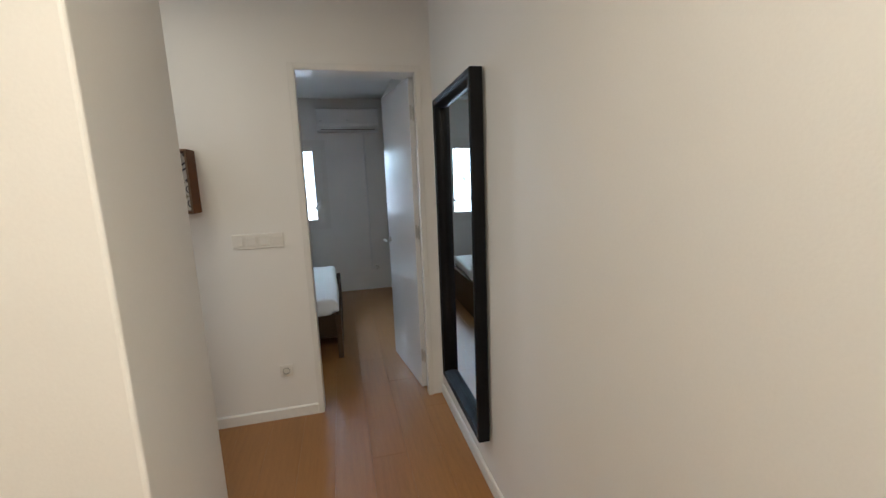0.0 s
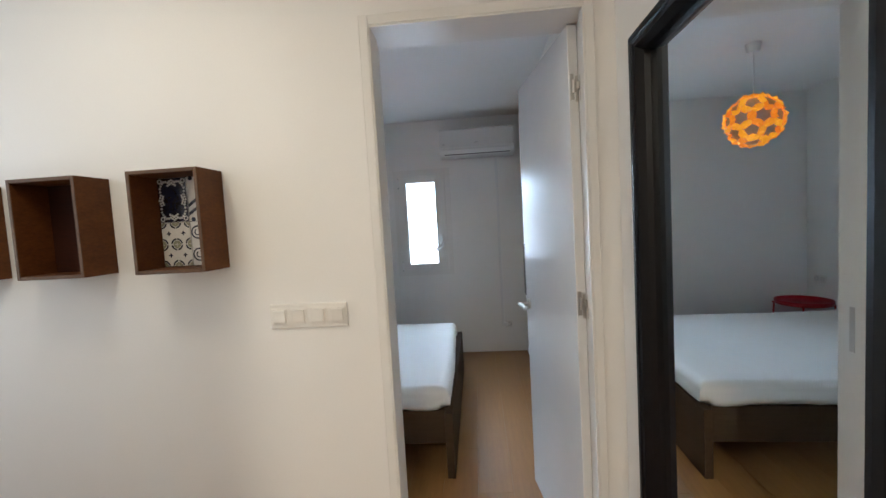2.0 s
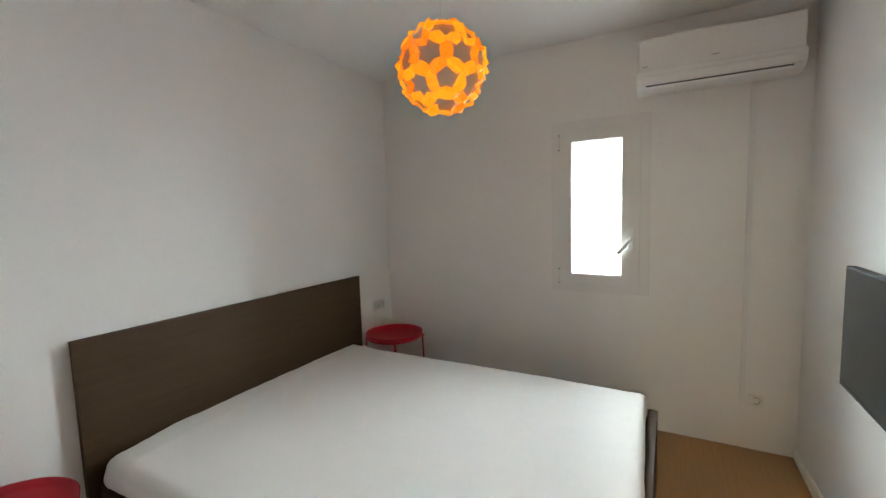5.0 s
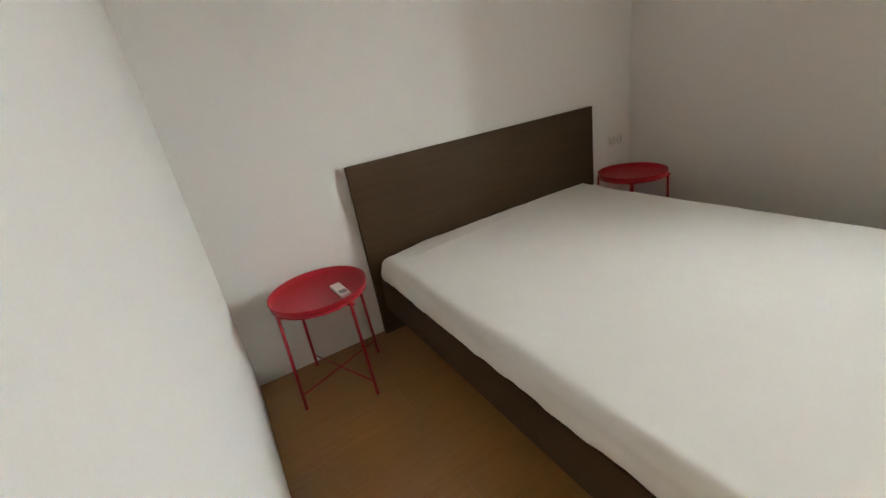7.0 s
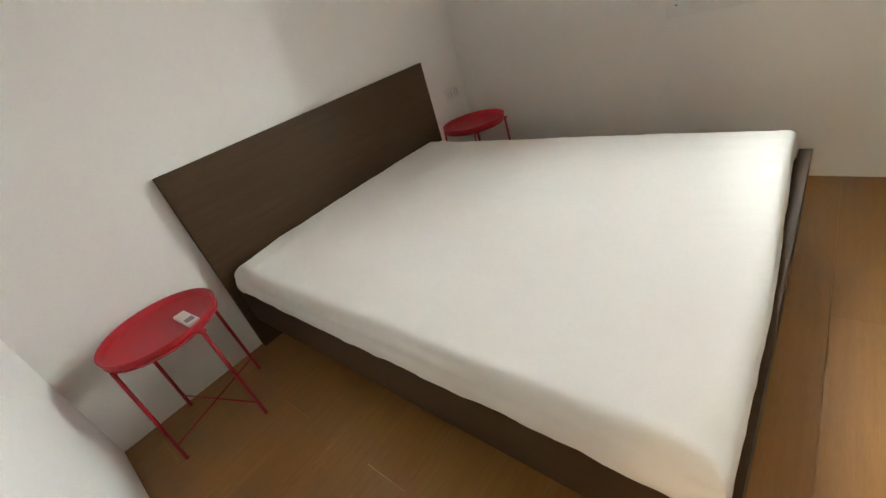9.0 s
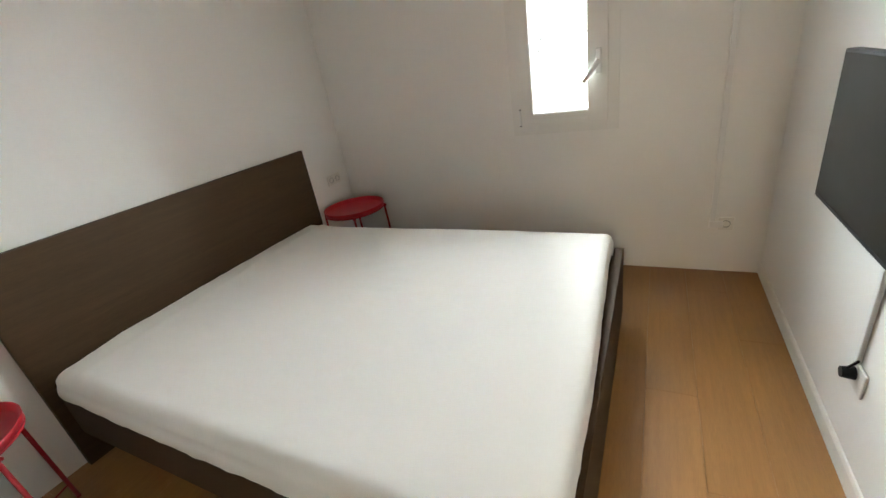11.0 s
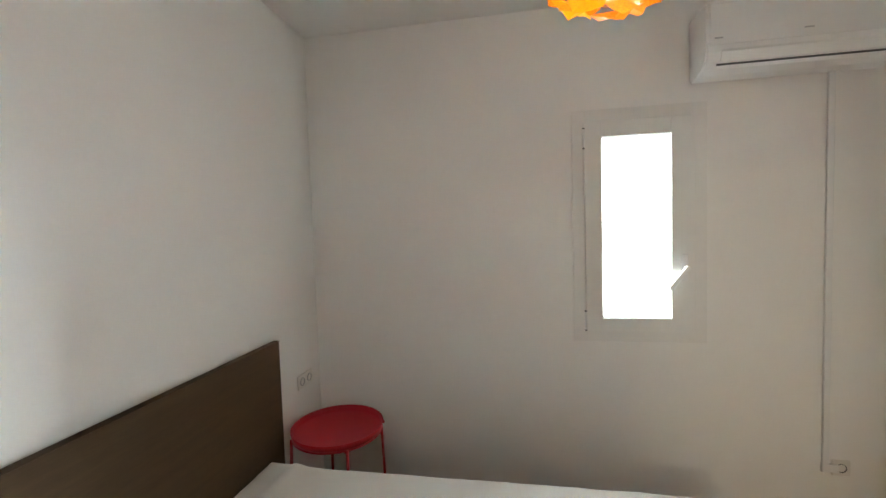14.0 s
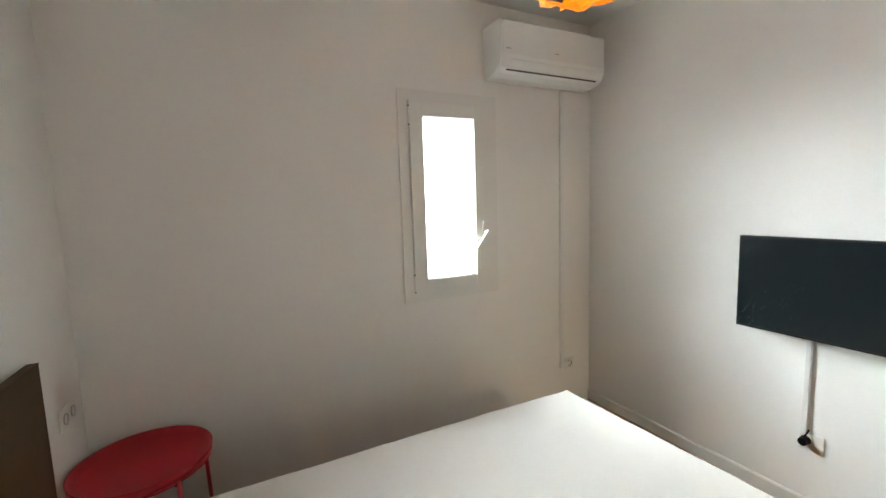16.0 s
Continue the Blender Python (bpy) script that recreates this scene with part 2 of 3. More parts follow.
add_box(bm, (WX0, YWIN, 0), (WX1, YWIN + 0.24, WZ0))
add_box(bm, (WX0, YWIN, WZ1), (WX1, YWIN + 0.24, H))
structure("wall_window_side", bm, PAINT, "white bedroom wall with a narrow window", "wall")
bm = box((XL, NEAR_Y, 0), (EDGE_X, FAR_Y, H), 0.008, 3)
for v in bm.verts:            # the end face stands at a slant
    if v.co.x > EDGE_X - 0.1:
        v.co.x += 0.1 * (FAR_Y - v.co.y) / (FAR_Y - NEAR_Y)
structure("wall_hall_corner", bm, PAINT,
          "white painted wall end with rounded corners in the hall", "wall")
structure("wall_hall_back", box((XL, YS - T, 0), (XM + T, YS, H)), PAINT, "plain white wall closing the hall", "wall")
# unseen side wall, its opening made for the added fill
bm = bmesh.new()
add_box(bm, (XL - T, YS, 0), (XL, -1.2, H))
add_box(bm, (XL - T, -0.3, 0), (XL, YB, H))
add_box(bm, (XL - T, -1.2, 0), (XL, -0.3, 1.15))
add_box(bm, (XL - T, -1.2, 2.35), (XL, -0.3, H))
structure("wall_hall_side", bm, PAINT, "unseen white hall wall with an opening for the added window", "wall")
structure("ceiling", box((XL - T, YS - T, H), (XB + T, YWIN + 0.24, H + 0.15)), CEILING, "flat white painted ceiling", "ceiling")
FLOOR = structure("floor", box((XL - T, YS - T, -0.15), (XB + T, YWIN + 0.24, -0.0085)), GREY, "warm oak laminate plank floor", "floor")
structure("ground", box((-400, -400, -3.3), (400, 400, -3.0)), GROUND, "grey paved ground outside", "ground")

# skirting boards: low white strips
def skirting(a, b, axis, wall, side, h=0.07, d=0.012):
    """A board along axis from a to b on a wall at that coordinate; side is the way it stands out."""
    prof = [(wall, 0), (wall + side * d, 0), (wall + side * d, h - 0.008), (wall + side * d * 0.5, h), (wall, h)]
    structure("baseboard", extrude_profile(prof, axis, a, b), TRIM, "low white lacquered baseboard along the wall", "baseboard")


skirting(XL, DX0 - 0.006, "x", YD, -1)
skirting(YS, YD - 0.013, "y", XM, -1)
skirting(YB + 0.001, YWIN, "y", XB, -1)


# ---------------------------------------------------------------- door
def doorway():
    frame_ob = thing("door_1", "open white lacquered bedroom door in its white frame", "door", kind="structure")
    deep = 0.098
    # liners with their stop
    part("jamb", box((DX0 - 0.004, YD - 0.0075, 0), (DX0 + 0.02, YB + 0.012, DZ - 0.001), 0.002, 1), TRIM, frame_ob)
    part("jamb", box((DX1 - 0.012, YD - 0.0075, 0), (DX1 + 0.004, YB + 0.012, DZ - 0.001), 0.002, 1), TRIM, frame_ob)
    part("door_stop", box((DX0 + 0.0195, YD - 0.006, 0), (DX0 + 0.032, deep, DZ - 0.02), 0.002, 1), TRIM, frame_ob)
    part("door_stop", box((DX1 - 0.024, YD - 0.006, 0), (DX1 - 0.0115, 0.045, DZ - 0.02), 0.002, 1), TRIM, frame_ob)
    part("head", box((DX0 + 0.02, YD - 0.0075, DZ - 0.03), (DX1 - 0.012, YB + 0.012, DZ - 0.001), 0.002, 1), TRIM, frame_ob)
    # slim casing towards the hall, a wider one towards the bedroom
    for y0, y1, w in ((YD - 0.0105, YD - 0.0005, 0.0), (YB + 0.0005, YB + 0.014, 0.055)):
        if w:
            part("casing", box((DX0 - w, y0, 0), (DX0 - 0.006, y1, DZ + w), 0.0015, 1), TRIM, frame_ob)
            part("casing", box((DX1 + 0.006, y0, 0), (min(DX1 + w, XB - 0.0135), y1, DZ + w), 0.0015, 1), TRIM, frame_ob)
            part("casing", box((DX0 - 0.0055, y0, DZ + 0.002), (DX1 + 0.0055, y1, DZ + w), 0.0015, 1), TRIM, frame_ob)
        else:
            part("casing", box((DX0 - 0.0055, y0, 0), (DX0 + 0.026, y1 - 0.0082, DZ + 0.009), 0.002, 1), TRIM, frame_ob)
            part("casing", box((DX1 - 0.018, y0, 0), (DX1 + 0.0105, y1 - 0.0082, DZ + 0.009), 0.002, 1), TRIM, frame_ob)
            part("casing", box((DX0 + 0.0265, y0, DZ - 0.023), (DX1 - 0.0185, y1 - 0.0082, DZ + 0.009), 0.002, 1), TRIM, frame_ob)
    part("strike_plate", box((DX0 + 0.0198, deep + 0.012, 0.93), (DX0 + 0.022, deep + 0.034, 1.09), 0.0008, 1), STEEL, frame_ob, "steel strike plate")
    for z in (0.25, 1.14, 1.92):
        part("jamb_plate", box((DX1 - 0.0148, 0.066, z - 0.055), (DX1 - 0.0117, 0.092, z + 0.035), 0.001, 1), STEEL, frame_ob, "steel hinge plate")
        part("hinge_arm", box((DX1 - 0.021, 0.088, z - 0.012), (DX1 - 0.0119, 0.108, z + 0.012), 0.002, 1), STEEL, frame_ob, "steel hinge arm")
    leaf_w, leaf_t, leaf_h = 0.715, 0.036, 2.135
    leaf = part("door_leaf", box((-leaf_w, -leaf_t, 0.008), (0, 0, leaf_h), 0.002, 1), DOOR, frame_ob)
    # the hinge line stands at the bedroom edge of the jamb
    leaf.matrix_local = pose(DX1 - 0.013, 0.112, 0, 0, 0, -DOOR_OPEN)
    for z in (0.25, 1.14, 1.92):
        hinge = part("hinge", rod((0.004, -leaf_t / 2, z - 0.022), (0.004, -leaf_t / 2, z + 0.022), 0.007, 10), STEEL, leaf)
        part("hinge_plate", box((-0.0005, -leaf_t + 0.004, z - 0.045), (0.0025, -0.018, z + 0.045), 0.001, 1), STEEL, hinge)
        part("hinge_plate", box((0.0062, -0.016, z - 0.055), (0.009, -0.006, z + 0.035), 0.001, 1), STEEL, hinge)
    for s, y in ((-1, -leaf_t), (1, 0.0)):
        rose = part("handle_rose", rod((-leaf_w + 0.05, y, 1.01), (-leaf_w + 0.05, y + s * 0.009, 1.01), 0.025, 24), STEEL, leaf, smooth=False)
        bm2 = rod((-leaf_w + 0.05, y + s * 0.008, 1.01), (-leaf_w + 0.05, y + s * 0.05, 1.01), 0.009, 14)
        add_box(bm2, (-leaf_w + 0.04, min(y + s * 0.042, y + s * 0.06), 1.0), (-leaf_w + 0.165, max(y + s * 0.042, y + s * 0.06), 1.02), 0.006, 3)
        part("lever", bm2, STEEL, rose)
    part("latch_plate", box((-leaf_w - 0.0015, -0.028, 0.93), (-leaf_w + 0.001, -0.008, 1.09), 0.0005, 1), STEEL, leaf)


doorway()


# ---------------------------------------------------------------- window
def window():
    w = thing("window_1", "narrow white window with clear glass and grey hinges", "window", kind="structure")
    y = YWIN

    def ring(name, x0, x1, z0, z1, t, y0, y1, bev):
        for lo, hi in (((x0, y0, z0), (x0 + t, y1, z1)), ((x1 - t, y0, z0), (x1, y1, z1)),
                       ((x0 + t, y0, z0), (x1 - t, y1, z0 + t)), ((x0 + t, y0, z1 - t), (x1 - t, y1, z1))):
            part(name, box(lo, hi, bev, 1), TRIM, w)
    ring("window_frame", WX0 - 0.04, WX1 + 0.04, WZ0 - 0.04, WZ1 + 0.04, 0.065, y - 0.008, y + 0.07, 0.001)
    # opening sash, a little proud of the frame
    s0, s1, q0, q1 = -1.282, -0.778, 0.948, 1.99
    gx0, gx1, gz0, gz1 = -1.203, -0.883, 1.015, 1.912
    for lo, hi in (((s0, y - 0.026, q0), (gx0, y + 0.045, q1)), ((gx1, y - 0.026, q0), (s1, y + 0.045, q1)),
                   ((gx0, y - 0.026, q0), (gx1, y + 0.045, gz0)), ((gx0, y - 0.026, gz1), (gx1, y + 0.045, q1))):
        part("sash", box(lo, hi, 0.0012, 1), TRIM, w)
    for lo, hi in (((gx0, y - 0.012, gz0), (gx0 + 0.006, y + 0.012, gz1)), ((gx1 - 0.006, y - 0.012, gz0), (gx1, y + 0.012, gz1)),
                   ((gx0 + 0.006, y - 0.012, gz0), (gx1 - 0.006, y + 0.012, gz0 + 0.006)), ((gx0 + 0.006, y - 0.012, gz1 - 0.006), (gx1 - 0.006, y + 0.012, gz1))):
        part("glazing_bead", box(lo, hi, 0.001, 1), TRIM, w)
    pane = part("pane", box((gx0 + 0.001, y + 0.013, gz0 + 0.001), (gx1 - 0.001, y + 0.018, gz1 - 0.001)), GLASS, w, "clear glass pane")
    pane.visible_shadow = False
    for z in (1.00, 1.91):
        h = part("hinge", rod((s0 - 0.003, y - 0.027, z - 0.045), (s0 - 0.003, y - 0.027, z + 0.045), 0.006, 10), PLASTIC, w)
        part("hinge_pin", rod((s0 - 0.003, y - 0.027, z - 0.052), (s0 - 0.003, y - 0.027, z - 0.044), 0.0055, 10), GREY, h)
        part("hinge_pin", rod((s0 - 0.003, y - 0.027, z + 0.044), (s0 - 0.003, y - 0.027, z + 0.052), 0.0055, 10), GREY, h)
    base = part("handle_base", box((-0.842, y - 0.037, 1.20), (-0.812, y - 0.0255, 1.33), 0.005, 2), PLASTIC, w)
    bm2 = rod((-0.827, y - 0.036, 1.262), (-0.827, y - 0.062, 1.262), 0.009, 12)
    lever = box((-0.012, -0.009, -0.125), (0.012, 0.009, 0.012), 0.006, 3)
    bmesh.ops.transform(lever, matrix=Matrix.Translation((-0.827, y - 0.066, 1.262)) @ Euler((0, radians(38), 0)).to_matrix().to_4x4(), verts=lever.verts[:])
    tmp = bpy.data.meshes.new("lever")
    lever.to_mesh(tmp)
    lever.free()
    bm2.from_mesh(tmp)
    part("handle", bm2, PLASTIC, base)
    part("window_sill", box((WX0 - 0.02, y + 0.07, WZ0 - 0.03), (WX1 + 0.02, y + 0.3, WZ0 + 0.001), 0.004, 2), RENDERED, w)


window()


# frame out of view, added round the side fill of the hall
def added_hall_window():
    w = thing("window_2", "unseen white window frame added round the hall's side fill light", "window", kind="structure")
    for lo, hi in (((XL - 0.08, -1.2, 1.15), (XL - 0.02, -1.14, 2.35)), ((XL - 0.08, -0.36, 1.15), (XL - 0.02, -0.3, 2.35)),
                   ((XL - 0.08, -1.14, 1.15), (XL - 0.02, -0.36, 1.21)), ((XL - 0.08, -1.14, 2.29), (XL - 0.02, -0.36, 2.35))):
        part("window_frame", box(lo, hi, 0.004, 2), TRIM, w)


added_hall_window()


# cable seen through the window, sagging between two fixing hooks on the facade
def outside_cable(name, a, b, sag, r):
    bm2 = bmesh.new()
    a, b = Vector(a), Vector(b)
    pts = [a.lerp(b, k / 14) - Vector((0, 0, sag * 4 * (k / 14) * (1 - k / 14))) for k in range(15)]
    for p, q in zip(pts, pts[1:]):
        add_rod(bm2, p, q, r, 6)
    ob = tagged(new(name, mesh_of(bm2, name, DARK)), "thin dark cable strung outside the window", "cable")
    return ob


outside_cable("outside_cable", (-2.92, 5.0, -3.0), (0.085, 5.0, 7.0), 0.03, 0.011)


# ---------------------------------------------------------------- bed
def bed():
    b = thing("bed", "double bed with dark brown wooden frame and white fitted sheet", "bed", (0, 0, 0))
    x0, x1 = XW + 0.015, -0.648
    part("headboard", box((x0, 0.883, 0), (x0 + 0.028, 2.658, 0.985), 0.002, 2), VENEER_H, b, "tall dark brown veneered headboard")
    part("headboard_cap", box((x0 - 0.001, 0.882, 0.985), (x0 + 0.03, 2.659, 0.989), 0.001, 1), VENEER_H, b)
    part("footboard", box((x1 - 0.045, 0.835, 0), (x1, 2.565, 0.385), 0.003, 2), VENEER_H, b)
    for y in (0.925, 2.495):
        part("side_rail", box((x0 + 0.0285, y, 0.16), (x1 - 0.0455, y + 0.03, 0.36), 0.002, 2), VENEER, b)
    for y in (0.955, 1.70, 2.475):
        part("slat_support", box((x0 + 0.03, y, 0.24), (x1 - 0.046, y + 0.02, 0.28)), VENEER, b)
    for k in range(14):
        x = x0 + 0.12 + k * 0.138
        part("slat", box((x, 0.957, 0.281), (x + 0.07, 2.493, 0.295)), OAK, b)
    part("middle_leg", box((-1.75, 1.68, 0), (-1.69, 1.74, 0.24), 0.003, 1), VENEER, b)
    # mattress with its fitted sheet: rounded slab, soft folds round the hem
    bm2 = bmesh.new()
    mx0, mx1, my0, my1 = x0 + 0.036, -0.702, 0.918, 2.532
    nx, ny = 90, 74
    grid = {}
    R = 0.055
    top = 0.495

    def edge_drop(d):
        return 0.0 if d >= R else R - math.sqrt(max(0.0, R * R - (R - d) ** 2))
    for i in range(nx + 1):
        for j in range(ny + 1):
            u, v = i / nx, j / ny
            u = 0.5 - 0.5 * math.cos(math.pi * u) * (0.55 + 0.45 * abs(math.cos(math.pi * u)))
            v = 0.5 - 0.5 * math.cos(math.pi * v) * (0.55 + 0.45 * abs(math.cos(math.pi * v)))
            x, y = mx0 + (mx1 - mx0) * u, my0 + (my1 - my0) * v
            d = min(x - mx0, mx1 - x, y - my0, my1 - y)
            z = top - 0.9 * edge_drop(d)
            z += 0.006 * (noise.noise((x * 1.1, y * 1.1, 0.3))) + 0.0018 * noise.noise((x * 7, y * 7, 1.3))
            w1 = noise.noise((x * 3.0 + y * 1.2, y * 9.0 - x * 2.0, 5.0))
            z += 0.0022 * max(0.0, 1 - abs(w1) * 6) + 0.003 * max(0.0, 1 - d / 0.3) * noise.noise((x * 6, y * 6, 7.0))
            # long crease beside the headboard
            z += 0.012 * math.exp(-((x - mx0) / 0.10) ** 2) * (0.6 + 0.4 * noise.noise((1.0, y * 2.5, 2)))
            z += 0.02 * math.exp(-((x - mx0 - 0.17 - 0.03 * math.sin(y * 2.2)) / 0.024) ** 2) * (0.5 + 0.5 * noise.noise((0, y * 1.6, 4)))
            # the sheet bulges over the footboard and draws in at one head corner
            reach = min(1.0, max(0.0, (2.35 - y) / 0.9))
            x += 0.034 * reach * u ** 12 + 0.085 * math.exp(-((y - my0) / 0.22) ** 2) * (1 - u) ** 14
            grid[i, j] = bm2.verts.new((x, y, z))
    for i in range(nx):
        for j in range(ny):
            bm2.faces.new((grid[i, j], grid[i + 1, j], grid[i + 1, j + 1], grid[i, j + 1]))
    loop = [(i, 0) for i in range(nx)] + [(nx, j) for j in range(ny)] + [(i, ny) for i in range(nx, 0, -1)] + [(0, j) for j in range(ny, 0, -1)]
    prev = [grid[k] for k in loop]
    for step in range(1, 7):
        f = step / 6
        ring = []
        for n, k in enumerate(loop):
            g = grid[k].co
            out = Vector((0, 0, 0))
            if k[1] == 0:
                out.y -= 1
            if k[1] == ny:
                out.y += 1
            if k[0] == 0:
                out.x -= 1
            if k[0] == nx:
                out.x += 1
            fold = noise.noise((g.x * 9, g.y * 9, f * 1.2)) * 0.006 * f + noise.noise((g.x * 28, g.y * 28, f)) * 0.004 * f
            tuck = -0.016 * max(0.0, f - 0.75) * 4
            hem = 0.366 + 0.014 * noise.noise((g.x * 3.1, g.y * 3.1, 9)) + 0.014 * noise.noise((g.x * 12, g.y * 12, 2))
            if k[0] == 0:
                fold, tuck = 0.0, -0.001
            if k[0] == nx:
                fold, tuck = 0.8 * fold, 0.0
            hem = max(hem, 0.389 + 0.05 * max(0.0, hem - 0.35)) if g.x > mx1 - 0.03 else hem
            ring.append(bm2.verts.new((g.x + out.x * (0.006 * math.sin(f * 3) + fold + tuck), g.y + out.y * (0.012 * math.sin(f * 3) + fold + tuck),
                                       (g.z) * (1 - f) + hem * f)))
        for n in range(len(loop)):
            m2 = (n + 1) % len(loop)
            bm2.faces.new((prev[n], prev[m2], ring[m2], ring[n]))
        prev = ring
    bm2.faces.new(prev)
    m = thing("mattress", "thick mattress in a white cotton fitted sheet on the bed", "mattress", (0, 0, 0))
    part("fitted_sheet", bm2, SHEET, m, "creased white cotton fitted sheet", smooth=True)
    part("core", box((mx0 + 0.03, my0 + 0.045, 0.2955), (mx1 - 0.03, my1 - 0.045, 0.42), 0.02, 2), PAPER, m)


bed()


# ---------------------------------------------------------------- round red tray tables
def tray_table():
    t = thing("side_table", "round red metal tray side table on thin legs", "side table", group="red bedside tables")
    r, h = 0.222, 0.53
    tray = lathe([(0, h - 0.03), (r - 0.016, h - 0.03), (r - 0.008, h - 0.024), (r - 0.003, h), (r, h + 0.001), (r + 0.003, h),
                  (r - 0.002, h - 0.027), (r - 0.012, h - 0.0335), (0, h - 0.0335)], 64)
    part("tray", tray, RED, t, smooth=True)
    rim = lathe([(r - 0.006 + 0.005 * math.cos(a), h - 0.034 + 0.005 * math.sin(a)) for a in [k * math.pi / 4 for k in range(8)]], 64, True)
    part("ring", rim, RED, t, smooth=True)
    for k in range(4):
        a = math.pi / 2 * k
        c, s = math.cos(a), math.sin(a)
        leg = part("leg", rod((0.238 * c, 0.238 * s, 0.004), (0.221 * c, 0.221 * s, h - 0.03), 0.0075, 12), RED, t, smooth=True)
        part("foot", rod((0.238 * c, 0.238 * s, 0), (0.238 * c, 0.238 * s, 0.008), 0.0085, 12), RED, leg)
        part("bracket", box((0.205 * c - 0.012, 0.205 * s - 0.012, h - 0.047), (0.226 * c + 0.012, 0.226 * s + 0.012, h - 0.034), 0.003, 1), RED, leg)
    for k in range(2):
        a = math.pi / 2 * k
        c, s = math.cos(a), math.sin(a)
        part("cross_bar", rod((-0.234 * c, -0.234 * s, 0.07 + 0.008 * k), (0.234 * c, 0.234 * s, 0.07 + 0.008 * k), 0.0035, 8), RED, t, smooth=True)
    return t


first = tray_table()
first.matrix_world = pose(-2.505, 0.555, 0, 0, 0, 22)
second = copy_thing(first, pose(-2.52, 2.81, 0, 0, 0, 35))
tagged(second, "round red metal tray side table in the corner by the window")
tagged(first, "round red metal tray side table with a remote control on it")


def remote():
    b = thing("remote_control", "small white air conditioner remote lying on the red table", "remote control", (-2.43, 0.637, 0.5005), 4)
    part("body", box((-0.075, -0.024, 0), (0.075, 0.024, 0.017), 0.005, 3), PLASTIC, b)
    part("display", box((0.018, -0.017, 0.0165), (0.058, 0.017, 0.0176)), GREY, b, "grey display")
    for k in range(6):
        x, y = -0.055 + 0.022 * (k % 3), -0.008 + 0.016 * (k // 3)
        part("button", box((x - 0.006, y - 0.004, 0.0165), (x + 0.006, y + 0.004, 0.0182), 0.0006, 1), PLATE, b)


remote()


# ---------------------------------------------------------------- pendant lamp
def pendant():
    c = Vector(LAMP)
    p = thing("pendant_lamp", "orange pendant lamp of folded star-shaped plastic pieces", "pendant lamp", LAMP)
    R = LAMP_R
    phi = (1 + 5 ** 0.5) / 2
    ico = [Vector(v).normalized() for v in [(s * a, t * b, 0) for a, b in ((1, phi),) for s in (1, -1) for t in (1, -1)]
           + [(0, s * 1, t * phi) for s in (1, -1) for t in (1, -1)] + [(s * phi, 0, t * 1) for s in (1, -1) for t in (1, -1)]]
    near = [[j for j in range(12) if j != i and (ico[i] - ico[j]).length < 1.1] for i in range(12)]
    tris = {tuple(sorted((i, j, k))) for i in range(12) for j in near[i] for k in near[i] if k in near[j]}
    holes = [(v, 0.30) for v in ico] + [((ico[i] + ico[j] + ico[k]).normalized(), 0.33) for i, j, k in sorted(tris)]
    dirs = [h[0] for h in holes]
    links = [[j for j in range(32) if j != i and dirs[i].angle(dirs[j]) < radians(43)] for i in range(32)]
    tilt = Euler((0.3, 0.5, 0.2)).to_matrix()
    rnd = random.Random(4)
    for i in range(32):
        for j in links[i]:
            if j < i:
                continue
            ends = [(dirs[i] + dirs[j] + dirs[k]).normalized() for k in links[i] if k in links[j]][:2]
            if len(ends) < 2:
                continue
            mid = (dirs[i] + dirs[j]).normalized()
            # folded film: two wings meeting in a ridge, tips flared towards the holes
            def dot(a, b, f, lo, hi):
                return tilt @ (a.lerp(b, f).normalized() * R * rnd.uniform(lo, hi))
            di, dj = dirs[i], dirs[j]
            q = [dot(ends[0], di, 0, 0.98, 1.03), dot(ends[0], di, 0.34, 0.96, 1.09), dot(mid, di, 0.40, 0.9, 1.07),
                 dot(ends[1], di, 0.34, 0.96, 1.04), dot(ends[1], di, 0, 0.98, 1.03), dot(ends[1], dj, 0.34, 0.96, 1.09),
                 dot(mid, dj, 0.40, 0.9, 1.07), dot(ends[0], dj, 0.34, 0.96, 1.04), dot(mid, di, 0, 0.93, 0.97)]
            bm2 = bmesh.new()
            layers = []
            for s in (1.0, 0.992):
                layers.append([bm2.verts.new(v * s) for v in q])
            for n in range(8):
                a, b = n, (n + 1) % 8
                for lay in layers:
                    bm2.faces.new((lay[8], lay[a], lay[b]))
                bm2.faces.new((layers[0][a], layers[0][b], layers[1][b], layers[1][a]))
            part("petal", bm2, PETAL, p)
    for d, w in holes:
        d = tilt @ d
        m = Matrix.Translation(d * R * 0.86) @ d.to_track_quat("Z", "Y").to_matrix().to_4x4()
        bm2 = bmesh.new()
        bmesh.ops.create_cone(bm2, cap_ends=True, segments=5, radius1=R * 0.36, radius2=R * 0.30, depth=0.004, matrix=m)
        part("inner_panel", bm2, PAPER, p, "white film panel")
    top = H - c.z
    part("cord", rod((0, 0, R * 0.8), (0, 0, top - 0.05), 0.003, 8), PLASTIC, p)
    part("ceiling_rose", lathe([(0, top), (0.047, top), (0.046, top - 0.02), (0.036, top - 0.06), (0, top - 0.062)], 28), PLASTIC, p, "white ceiling rose")


pendant()


